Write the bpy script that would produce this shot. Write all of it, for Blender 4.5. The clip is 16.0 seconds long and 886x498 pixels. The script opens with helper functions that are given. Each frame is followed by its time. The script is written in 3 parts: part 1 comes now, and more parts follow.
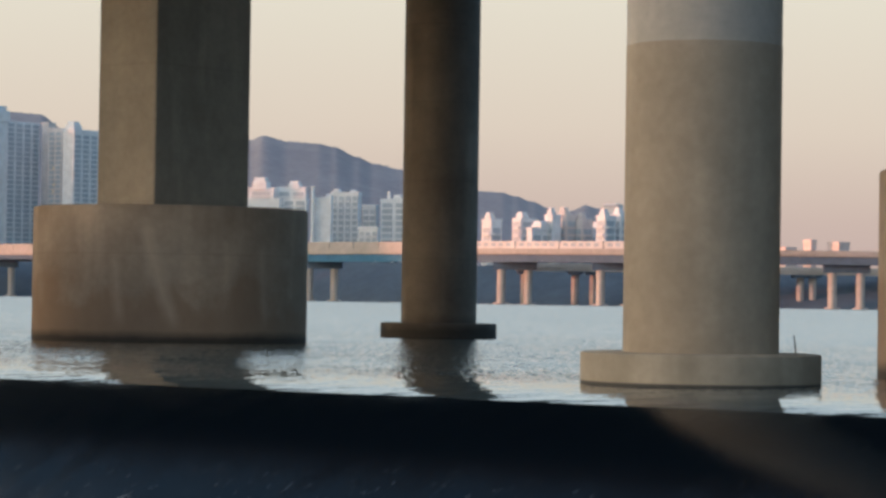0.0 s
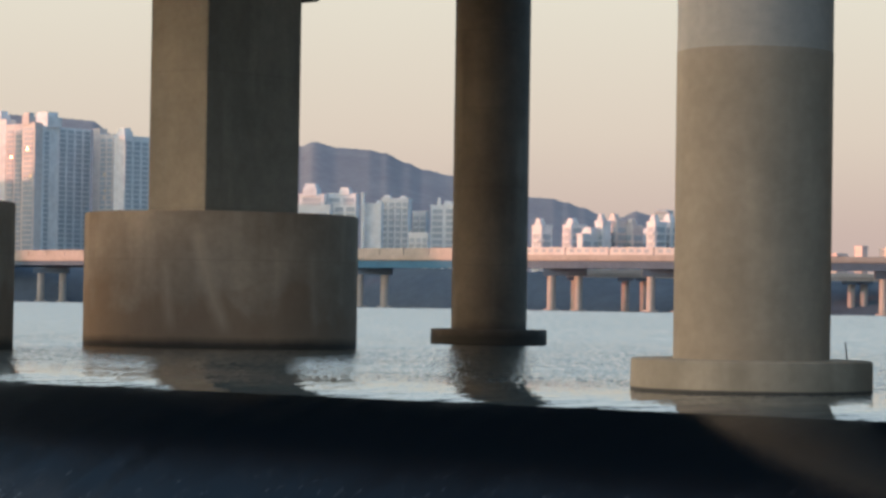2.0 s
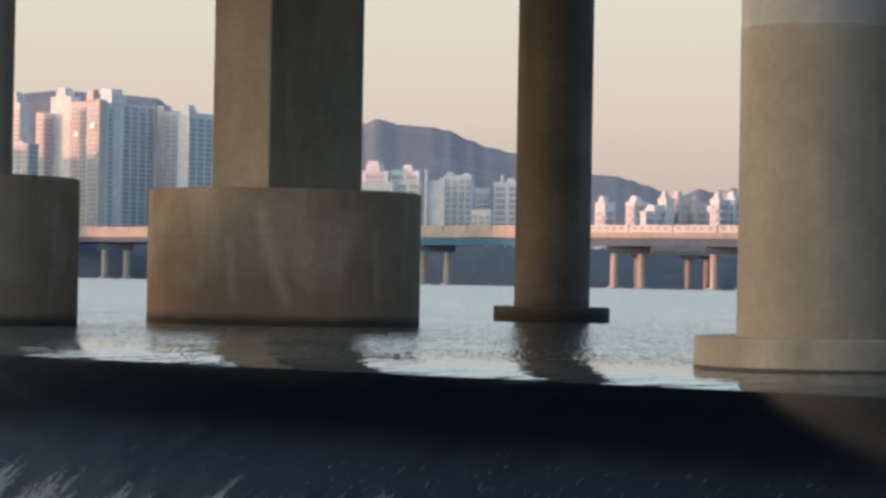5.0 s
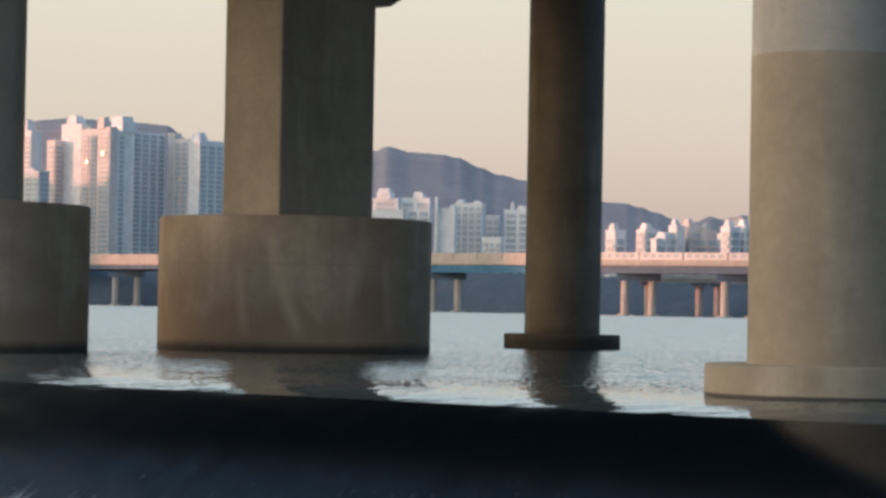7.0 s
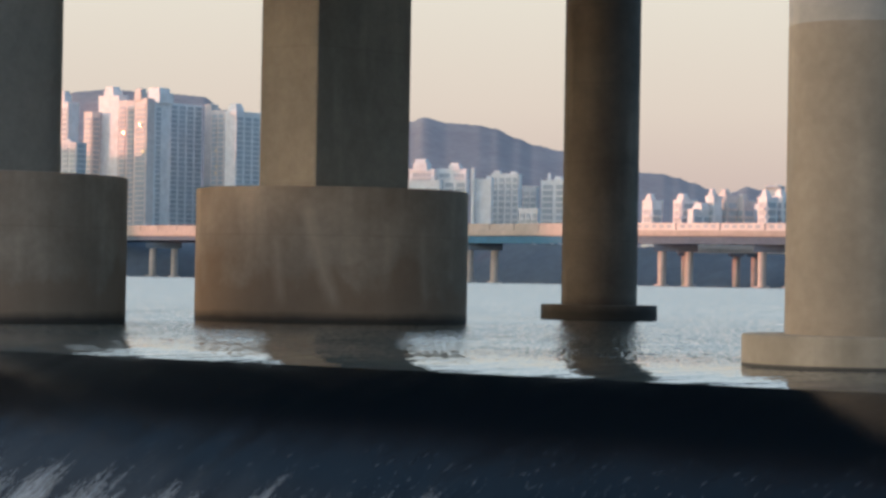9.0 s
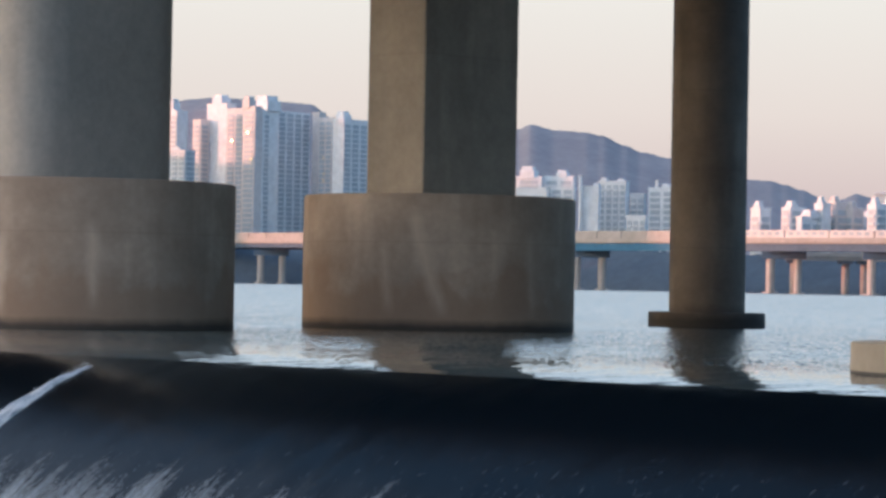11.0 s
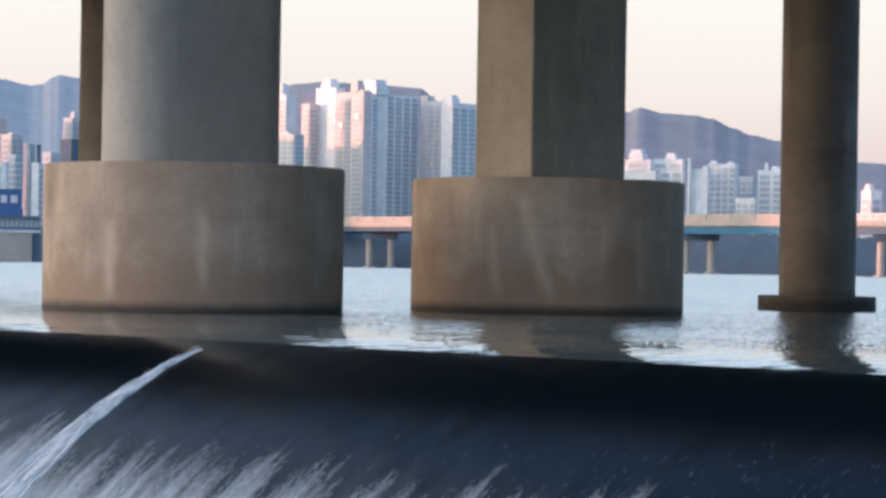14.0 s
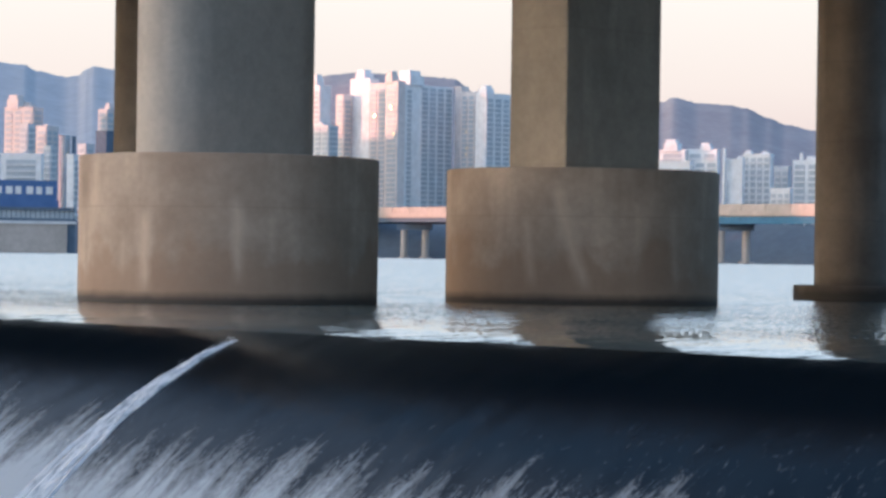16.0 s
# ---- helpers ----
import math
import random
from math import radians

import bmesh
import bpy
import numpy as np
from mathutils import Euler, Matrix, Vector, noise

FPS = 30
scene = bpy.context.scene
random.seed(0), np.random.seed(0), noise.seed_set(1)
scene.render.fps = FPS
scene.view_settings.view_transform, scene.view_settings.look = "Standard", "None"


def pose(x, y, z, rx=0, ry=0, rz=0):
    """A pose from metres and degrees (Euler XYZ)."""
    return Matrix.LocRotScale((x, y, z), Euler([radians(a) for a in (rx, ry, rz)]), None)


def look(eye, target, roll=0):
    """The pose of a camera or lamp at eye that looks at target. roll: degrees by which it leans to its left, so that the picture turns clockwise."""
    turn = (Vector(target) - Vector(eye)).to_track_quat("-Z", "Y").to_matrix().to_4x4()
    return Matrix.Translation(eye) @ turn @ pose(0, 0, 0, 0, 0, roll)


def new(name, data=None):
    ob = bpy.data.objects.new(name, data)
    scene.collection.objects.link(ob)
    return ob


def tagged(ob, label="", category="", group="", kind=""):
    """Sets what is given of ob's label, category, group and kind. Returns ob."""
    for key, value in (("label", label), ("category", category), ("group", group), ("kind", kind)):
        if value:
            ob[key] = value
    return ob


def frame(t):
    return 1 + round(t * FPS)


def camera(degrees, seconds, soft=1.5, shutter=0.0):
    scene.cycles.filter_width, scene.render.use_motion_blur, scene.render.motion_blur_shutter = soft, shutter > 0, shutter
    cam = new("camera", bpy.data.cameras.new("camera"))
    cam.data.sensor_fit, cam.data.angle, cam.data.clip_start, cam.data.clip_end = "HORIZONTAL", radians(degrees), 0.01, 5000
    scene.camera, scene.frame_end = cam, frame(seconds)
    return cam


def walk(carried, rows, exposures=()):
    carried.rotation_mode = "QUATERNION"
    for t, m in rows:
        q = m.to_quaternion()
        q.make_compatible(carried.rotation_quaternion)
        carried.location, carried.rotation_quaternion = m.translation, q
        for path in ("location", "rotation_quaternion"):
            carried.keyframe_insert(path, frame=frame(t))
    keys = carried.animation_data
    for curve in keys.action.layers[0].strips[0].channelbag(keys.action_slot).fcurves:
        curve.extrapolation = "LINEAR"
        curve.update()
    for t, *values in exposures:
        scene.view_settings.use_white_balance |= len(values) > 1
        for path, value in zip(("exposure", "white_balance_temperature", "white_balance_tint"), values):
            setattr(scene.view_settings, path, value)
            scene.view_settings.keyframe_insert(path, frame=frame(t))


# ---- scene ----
# ---- camera: a hand-held telephoto pan from one spot ----
EYE = Vector((0.0, 0.0, 1.55))
TURNS = [  # seconds, bearing, tilt, roll in degrees
    (0, 0.243, 1.095, 0.850),
    (0.5, -0.000, 0.992, 0.840),
    (1, -0.232, 1.290, 0.858),
    (1.5, -1.014, 1.128, 0.865),
    (2, -0.864, 1.214, 0.894),
    (2.5, -1.074, 1.393, 0.902),
    (3, -1.007, 1.323, 0.908),
    (3.5, -1.341, 0.968, 0.963),
    (4, -1.967, 0.671, 0.974),
    (6.5, -2.324, 1.043, 1.039),
    (7, -2.485, 1.291, 1.039),
    (7.5, -3.107, 1.260, 0.959),
    (8, -3.154, 0.803, 0.954),
    (10.5, -4.758, 0.573, 1.009),
    (11, -5.644, 0.753, 1.018),
    (11.5, -6.256, 0.810, 0.993),
    (12, -7.194, 0.814, 0.985),
    (12.5, -7.154, 0.331, 0.945),
    (12.7, -7.570, 0.190, 0.987),
    (13, -8.348, 0.614, 1.056),
    (13.5, -8.326, 0.566, 1.005),
    (14, -8.029, 0.352, 0.962),
    (14.2, -8.235, 0.270, 0.937),
    (14.5, -8.293, 0.194, 0.880),
    (15, -8.564, 0.148, 0.868),
    (15.5, -8.681, 0.016, 0.850),
    (16, -8.787, 0.131, 0.849),
]


def aim(bearing, tilt, roll):
    b, e = radians(bearing), radians(tilt)
    way = Vector((math.sin(b) * math.cos(e), math.cos(b) * math.cos(e), math.sin(e)))
    return look(EYE, EYE + way, roll)


cam = camera(19.342, 16.0, soft=3.0)
walk(cam, [(t, aim(b, e, r)) for t, b, e, r in TURNS],
     exposures=[(0.0, -0.07, 6080, 6), (8.2, -0.06, 6080, 6), (10.4, 0.12, 5600, 9), (11.4, 0.16, 5560, 9), (13.0, 0.32, 5520, 9), (16.0, 0.40, 5580, 10)])

# ---- sky and sun ----
SUN_BEARING, SUN_HEIGHT = -100.0, 3.0
world = bpy.data.worlds.new("sky")
scene.world = world
world.use_nodes = True
wn, wl = world.node_tree.nodes, world.node_tree.links
sky = wn.new("ShaderNodeTexSky")
sky.sky_type = "NISHITA"
sky.sun_disc = False
sky.sun_elevation = radians(SUN_HEIGHT)
sky.sun_rotation = radians(SUN_BEARING)
sky.air_density, sky.dust_density, sky.ozone_density = 1.0, 2.5, 2.0
background = wn["Background"]
background.inputs["Strength"].default_value = 1.0
# evening haze away from the sun: pink at the horizon, cream above it, the clear sky overhead
way = wn.new("ShaderNodeTexCoord").outputs["Generated"]
way_z = wn.new("ShaderNodeSeparateXYZ")
wl.new(way, way_z.inputs[0])


def sky_ramp(socket, stops):
    r = wn.new("ShaderNodeValToRGB")
    for k, (p, c) in enumerate(stops):
        stop = r.color_ramp.elements[k] if k < 2 else r.color_ramp.elements.new(p)
        stop.position, stop.color = p, (*c, 1)
    wl.new(socket, r.inputs["Fac"])
    return r.outputs["Color"]


# a bright band above the view is added to brighten the water's reflection
haze = sky_ramp(way_z.outputs["Z"], ((0.0, (0.62, 0.44, 0.40)), (0.03, (0.69, 0.51, 0.44)), (0.065, (0.82, 0.655, 0.535)), (0.12, (0.90, 0.77, 0.615)), (0.16, (0.99, 0.95, 0.86)), (0.22, (1.12, 1.17, 1.15)), (0.34, (1.10, 1.2, 1.24)), (0.6, (0.15, 0.225, 0.30)), (1.0, (0.06, 0.10, 0.16))))
depth = sky_ramp(way_z.outputs["Z"], ((0.0, (0.95, 0.95, 0.95)), (0.14, (0.9, 0.9, 0.9)), (0.5, (0.45, 0.45, 0.45)), (1.0, (0.5, 0.5, 0.5))))
sunward = wn.new("ShaderNodeVectorMath")
sunward.operation = "DOT_PRODUCT"
sunward.inputs[1].default_value = (math.sin(radians(SUN_BEARING)), math.cos(radians(SUN_BEARING)), 0)
wl.new(way, sunward.inputs[0])
away = sky_ramp(sunward.outputs["Value"], ((0.3, (1, 1, 1)), (0.75, (0, 0, 0))))
# the sky opposite the sun is dimmed, to darken the piers' right faces
side = wn.new("ShaderNodeMapRange")
side.inputs["From Min"].default_value, side.inputs["From Max"].default_value = -0.95, -0.38
wl.new(sunward.outputs["Value"], side.inputs["Value"])
dim_side = wn.new("ShaderNodeMix")
dim_side.data_type, dim_side.blend_type = "RGBA", "MULTIPLY"
dim_side.inputs[0].default_value = 1.0
wl.new(haze, dim_side.inputs[6])
wl.new(sky_ramp(side.outputs["Result"], ((0.0, (0.16, 0.26, 0.36)), (1.0, (1, 1, 1)))), dim_side.inputs[7])
share = wn.new("ShaderNodeMath")
share.operation = "MULTIPLY"
wl.new(depth, share.inputs[0])
wl.new(away, share.inputs[1])
glow = wn.new("ShaderNodeVectorMath")
glow.operation = "SCALE"
glow.inputs["Scale"].default_value = 0.8
wl.new(sky.outputs["Color"], glow.inputs[0])
both = wn.new("ShaderNodeMix")
both.data_type = "RGBA"
wl.new(share.outputs[0], both.inputs[0])
wl.new(glow.outputs[0], both.inputs[6])
wl.new(dim_side.outputs[2], both.inputs[7])
# a paler veil of haze round the low sun
veil = wn.new("ShaderNodeMath")
veil.operation = "SUBTRACT"
wl.new(depth, veil.inputs[0])
wl.new(share.outputs[0], veil.inputs[1])
half = wn.new("ShaderNodeMath")
half.operation = "MULTIPLY"
half.inputs[1].default_value = 0.62
wl.new(veil.outputs[0], half.inputs[0])
veiled = wn.new("ShaderNodeMix")
veiled.data_type = "RGBA"
veiled.inputs[7].default_value = (3.05, 2.36, 1.70, 1)
wl.new(half.outputs[0], veiled.inputs[0])
wl.new(both.outputs[2], veiled.inputs[6])
wl.new(veiled.outputs[2], background.inputs["Color"])

sun_data = bpy.data.lights.new("sun", "SUN")
sun_data.energy, sun_data.angle, sun_data.color = 3.1, radians(0.5), (1.0, 0.35, 0.21)
sun = new("sun", sun_data)
sb, se = radians(SUN_BEARING), radians(SUN_HEIGHT)
sun_way = Vector((math.sin(sb) * math.cos(se), math.cos(sb) * math.cos(se), math.sin(se)))
sun.matrix_world = look(sun_way * 300, (0, 0, 0))

# ---- materials ----


def shader(name, colour=(0.5, 0.5, 0.5), rough=0.8, metal=0.0):
    m = bpy.data.materials.new(name)
    m.use_nodes = True
    b = m.node_tree.nodes["Principled BSDF"]
    b.inputs["Base Color"].default_value = (*colour, 1)
    b.inputs["Roughness"].default_value = rough
    b.inputs["Metallic"].default_value = metal
    return m, m.node_tree.nodes, m.node_tree.links, b


def tex_noise(n, l, coords, scale, detail=5.0, rough=0.55, stretch=(1, 1, 1), shift=(0, 0, 0)):
    mp = n.new("ShaderNodeMapping")
    mp.inputs["Scale"].default_value = stretch
    mp.inputs["Location"].default_value = shift
    l.new(coords, mp.inputs["Vector"])
    t = n.new("ShaderNodeTexNoise")
    t.inputs["Scale"].default_value, t.inputs["Detail"].default_value, t.inputs["Roughness"].default_value = scale, detail, rough
    l.new(mp.outputs["Vector"], t.inputs["Vector"])
    return t.outputs["Fac"]


def ramp(n, l, fac, stops):
    r = n.new("ShaderNodeValToRGB")
    e = r.color_ramp.elements
    while len(e) < len(stops):
        e.new(0.5)
    for k, (p, c) in zip(e, stops):
        k.position = p
        k.color = (*c, 1) if len(c) == 3 else c
    l.new(fac, r.inputs["Fac"])
    return r.outputs["Color"]


def grey(v):
    return (v, v, v)


def mixed(n, l, a, b, fac, how="MIX"):
    x = n.new("ShaderNodeMix")
    x.data_type, x.blend_type = "RGBA", how
    for socket, v in ((x.inputs[6], a), (x.inputs[7], b), (x.inputs[0], fac)):
        if isinstance(v, (int, float)):
            socket.default_value = v
        elif isinstance(v, tuple):
            socket.default_value = (*v, 1)
        else:
            l.new(v, socket)
    return x.outputs[2]


def maths(n, l, how, a, b=0.0, clamp=False):
    x = n.new("ShaderNodeMath")
    x.operation, x.use_clamp = how, clamp
    for socket, v in zip(x.inputs, (a, b)):
        if isinstance(v, (int, float)):
            socket.default_value = v
        else:
            l.new(v, socket)
    return x.outputs[0]


def bump(n, l, b, height, strength, distance):
    x = n.new("ShaderNodeBump")
    x.inputs["Strength"].default_value, x.inputs["Distance"].default_value = strength, distance
    l.new(height, x.inputs["Height"])
    l.new(x.outputs["Normal"], b.inputs["Normal"])
    return x


def concrete(name, light, dark, stain, tide=0.0, seams=0.0, silt=0.0, runs=()):
    """Weathered cast concrete: cloudy tone, rain streaks, fine pores, a wet tide mark up to the height tide, lift seams every seams metres,
    a ragged brown silt wash up to the height silt, and pale lime runs as (x, slant, half width, foot, top, strength)."""
    m, n, l, b = shader(name, light, 0.88)
    tc = n.new("ShaderNodeNewGeometry").outputs["Position"]
    cloud = tex_noise(n, l, tc, 0.3, 5, 0.55, (1, 1, 1.3), (2, 7, 1))
    col = ramp(n, l, cloud, [(0.35, dark), (0.65, light)])
    streak = tex_noise(n, l, tc, 0.55, 4, 0.5, (1, 1, 0.13), (3, 1, 7))
    col = mixed(n, l, col, stain, ramp(n, l, streak, [(0.5, grey(0.0)), (0.8, grey(0.5))]))
    pale = tex_noise(n, l, tc, 0.7, 4, 0.5, (1, 1, 0.16), (13, 5, 2))
    col = mixed(n, l, col, tuple(min(1, v * 1.35) for v in light), ramp(n, l, pale, [(0.54, grey(0.0)), (0.74, grey(0.65))]))
    fine = tex_noise(n, l, tc, 5.0, 6, 0.6)
    col = mixed(n, l, col, ramp(n, l, fine, [(0.3, grey(0.88)), (0.7, grey(1.06))]), 0.7, "MULTIPLY")
    blotch = tex_noise(n, l, tc, 1.5, 5, 0.65, (1, 1, 1.2), (4, 9, 6))
    col = mixed(n, l, col, ramp(n, l, blotch, [(0.32, grey(0.84)), (0.68, grey(1.1))]), 0.5, "MULTIPLY")
    z = n.new("ShaderNodeSeparateXYZ")
    l.new(tc, z.inputs[0])
    if silt:
        ragged = tex_noise(n, l, tc, 0.55, 6, 0.62, (1, 1, 0.8), (8, 3, 5))
        level = maths(n, l, "SUBTRACT", maths(n, l, "ADD", silt, maths(n, l, "MULTIPLY", maths(n, l, "SUBTRACT", ragged, 0.5), 5.0)), z.outputs["Z"])
        col = mixed(n, l, col, (0.30, 0.205, 0.14), ramp(n, l, level, [(0.0, grey(0.0)), (0.7, grey(0.65))]))
    lime = tuple(min(1, v * 1.45) for v in light)
    for x0, slant, wide, foot, top, strength in runs:
        drift = maths(n, l, "MULTIPLY", maths(n, l, "SUBTRACT", tex_noise(n, l, tc, 1.3, 4, 0.6, (1, 1, 0.5), (x0, 2, 4)), 0.5), wide * 1.5)
        middle = maths(n, l, "ADD", maths(n, l, "MULTIPLY", maths(n, l, "SUBTRACT", top, z.outputs["Z"]), slant), drift)
        off = maths(n, l, "ABSOLUTE", maths(n, l, "SUBTRACT", maths(n, l, "SUBTRACT", z.outputs["X"], x0), middle))
        core = maths(n, l, "SUBTRACT", 1.0, maths(n, l, "DIVIDE", off, wide), True)
        ends = maths(n, l, "MULTIPLY", maths(n, l, "DIVIDE", maths(n, l, "SUBTRACT", top, z.outputs["Z"]), 0.5, True), maths(n, l, "DIVIDE", maths(n, l, "SUBTRACT", z.outputs["Z"], foot), 0.6, True))
        col = mixed(n, l, col, lime, maths(n, l, "MULTIPLY", maths(n, l, "MULTIPLY", core, ends), strength))
    if seams:
        saw = maths(n, l, "FRACT", maths(n, l, "DIVIDE", z.outputs["Z"], seams))
        line = ramp(n, l, saw, [(0.0, grey(1.0)), (0.02, grey(0.0))])
        col = mixed(n, l, col, stain, maths(n, l, "MULTIPLY", line, 0.3))
    if tide:
        wob = tex_noise(n, l, tc, 1.1, 4, 0.6)
        edge = maths(n, l, "ADD", z.outputs["Z"], maths(n, l, "MULTIPLY", wob, -0.5 * tide))
        wet = ramp(n, l, maths(n, l, "DIVIDE", edge, tide), [(0.05, grey(0.9)), (0.85, grey(0.0))])
        col = mixed(n, l, col, (0.035, 0.033, 0.03), wet)
    l.new(col, b.inputs["Base Color"])
    bump(n, l, b, fine, 0.25, 0.02)
    return m


DRUM = concrete("caisson concrete", (0.44, 0.355, 0.275), (0.31, 0.236, 0.178), (0.20, 0.152, 0.115), tide=0.36, seams=2.85, silt=1.9, runs=(
    (-22.3, 0.0, 0.25, 2.4, 4.5, 0.4), (-20.5, 0.0, 0.32, 0.2, 2.9, 0.55), (-17.65, 0.03, 0.3, 0.5, 3.3, 0.45), (-21.2, 0.0, 0.18, 0.6, 2.2, 0.3),
    (-9.3, 0.26, 0.36, 0.3, 4.1, 0.5), (-10.3, 0.08, 0.26, 0.4, 3.0, 0.35), (-5.6, 0.05, 0.2, 0.4, 3.4, 0.3)))
SHAFT = concrete("pier concrete", (0.42, 0.37, 0.30), (0.34, 0.30, 0.245), (0.23, 0.2, 0.165), seams=4.6)
GREY = concrete("grey round concrete", (0.40, 0.336, 0.255), (0.335, 0.28, 0.212), (0.28, 0.235, 0.18))
# tide here darkens the whole footing and the column's foot
BROWN = concrete("stained round concrete", (0.26, 0.225, 0.185), (0.165, 0.14, 0.115), (0.09, 0.077, 0.065), tide=0.9, seams=3.1, runs=((1.5, 0.0, 0.32, 6.3, 8.4, 0.6), (-0.3, 0.02, 0.5, 7.0, 12.5, 0.25)))
PALEGREY = concrete("pale grey concrete", (0.465, 0.435, 0.385), (0.405, 0.378, 0.333), (0.33, 0.305, 0.27))
FOOT = concrete("algae-stained footing concrete", (0.41, 0.35, 0.265), (0.31, 0.265, 0.195), (0.14, 0.13, 0.095), tide=0.04)
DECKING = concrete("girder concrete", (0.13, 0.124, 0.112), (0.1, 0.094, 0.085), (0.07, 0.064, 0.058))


def water_material(name):
    """Dark river water with wind ripples that die down towards the weir."""
    m, n, l, b = shader(name, (0.055, 0.075, 0.08), 0.04)
    b.inputs["IOR"].default_value = 1.45
    g = n.new("ShaderNodeNewGeometry").outputs["Position"]
    gusts = ramp(n, l, tex_noise(n, l, g, 0.09, 3, 0.5, (0.5, 1, 1)), [(0.36, grey(0.55)), (0.64, grey(1.1))])

    def vec(how, a, c=None):
        v = n.new("ShaderNodeVectorMath")
        v.operation = how
        l.new(a, v.inputs[0])
        if isinstance(c, tuple):
            v.inputs[1].default_value = c
        elif c is not None:
            l.new(c, v.inputs[3] if how == "SCALE" else v.inputs[1])
        return v.outputs["Value"] if how == "DOT_PRODUCT" else v.outputs[0]

    def slopes(scale, stretch, amount, shift):
        """Wave slopes as a sideways lean of the surface."""
        mp = n.new("ShaderNodeMapping")
        mp.inputs["Scale"].default_value, mp.inputs["Location"].default_value = stretch, shift
        l.new(g, mp.inputs["Vector"])
        t = n.new("ShaderNodeTexNoise")
        t.inputs["Scale"].default_value, t.inputs["Detail"].default_value, t.inputs["Roughness"].default_value = scale, 3.0, 0.65
        l.new(mp.outputs["Vector"], t.inputs["Vector"])
        return vec("MULTIPLY", vec("SUBTRACT", t.outputs["Color"], (0.5, 0.5, 0.5)), (amount * 0.6, amount, 0.0))

    # the surface smooths out where it speeds up towards the crest
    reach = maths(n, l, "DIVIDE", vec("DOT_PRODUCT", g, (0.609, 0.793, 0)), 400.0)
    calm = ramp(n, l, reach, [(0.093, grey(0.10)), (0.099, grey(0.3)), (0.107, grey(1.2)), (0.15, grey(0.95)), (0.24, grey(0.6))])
    # normals lean towards the camera by distance, to raise what the water mirrors
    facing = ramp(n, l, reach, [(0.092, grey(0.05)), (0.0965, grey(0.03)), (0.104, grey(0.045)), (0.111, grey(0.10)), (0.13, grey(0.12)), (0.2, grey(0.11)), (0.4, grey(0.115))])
    swell = vec("ADD", slopes(3.6, (0.2, 1.0, 1), 0.26, (7, 3, 0)), vec("SCALE", slopes(1.3, (0.6, 1, 1), 0.2, (4, 9, 0)), calm))
    wavelets = vec("ADD", swell, vec("SCALE", slopes(11.0, (1, 0.17, 1), 0.8, (1, 2, 0)), maths(n, l, "MULTIPLY", gusts, calm)))
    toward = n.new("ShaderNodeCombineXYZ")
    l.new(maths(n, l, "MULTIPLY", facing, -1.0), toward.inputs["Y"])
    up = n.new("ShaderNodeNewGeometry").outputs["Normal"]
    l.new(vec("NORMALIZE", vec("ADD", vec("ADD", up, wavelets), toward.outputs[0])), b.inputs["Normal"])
    # ripples too fine to see far out only blur the mirror
    l.new(ramp(n, l, reach, [(0.095, grey(0.02)), (0.112, grey(0.06)), (0.2, grey(0.10)), (0.6, grey(0.14))]), b.inputs["Roughness"])
    return m


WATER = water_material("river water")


def weir_material():
    m, n, l, b = shader("weir water", (0.003, 0.006, 0.010), 0.13)
    b.inputs["IOR"].default_value = 1.333
    b.inputs["Specular IOR Level"].default_value = 0.4
    uv = n.new("ShaderNodeUVMap").outputs["UV"]
    sep = n.new("ShaderNodeSeparateXYZ")
    l.new(uv, sep.inputs[0])
    along, down = sep.outputs["X"], sep.outputs["Y"]
    # tongues of foam: fine streaks that follow the fall, broken up lengthwise
    wide = tex_noise(n, l, uv, 1.0, 3, 0.55, (1.25, 0.10, 1))
    fine = tex_noise(n, l, uv, 1.0, 6, 0.7, (4.0, 0.9, 1), (3, 8, 0))
    mottled = tex_noise(n, l, uv, 1.0, 6, 0.8, (13.0, 5.0, 1), (6, 1, 0))
    start = maths(n, l, "ADD", 4.45, maths(n, l, "MULTIPLY", maths(n, l, "MAXIMUM", maths(n, l, "SUBTRACT", 47.0, along), -1.0), 0.045))
    rise = maths(n, l, "MULTIPLY", maths(n, l, "SUBTRACT", down, start), 0.52)
    total = maths(n, l, "ADD", rise, maths(n, l, "MULTIPLY", maths(n, l, "SUBTRACT", wide, 0.5), 2.2))
    total = maths(n, l, "ADD", total, maths(n, l, "MULTIPLY", maths(n, l, "SUBTRACT", fine, 0.5), 1.3))
    total = maths(n, l, "ADD", total, maths(n, l, "MULTIPLY", maths(n, l, "SUBTRACT", mottled, 0.5), 1.7))
    foam = ramp(n, l, total, [(0.05, grey(0.0)), (0.85, grey(0.95))])
    flecks = ramp(n, l, tex_noise(n, l, uv, 1.0, 3, 0.6, (9.0, 3.0, 1), (2, 9, 0)), [(0.6, grey(0.0)), (0.8, grey(0.2))])
    foam = maths(n, l, "ADD", foam, maths(n, l, "MULTIPLY", flecks, ramp(n, l, maths(n, l, "DIVIDE", down, 8.0), [(0.25, grey(0.0)), (0.5, grey(1.0))])), True)
    col = mixed(n, l, (0.003, 0.006, 0.010), (0.36, 0.42, 0.48), foam)
    l.new(col, b.inputs["Base Color"])
    l.new(ramp(n, l, foam, [(0.0, grey(0.13)), (0.6, grey(0.8))]), b.inputs["Roughness"])
    ripple = tex_noise(n, l, uv, 1.0, 6, 0.68, (8.0, 1.8, 1), (1, 4, 0))
    bump(n, l, b, maths(n, l, "ADD", ripple, maths(n, l, "MULTIPLY", foam, 0.6)), 0.13, 0.06)
    return m


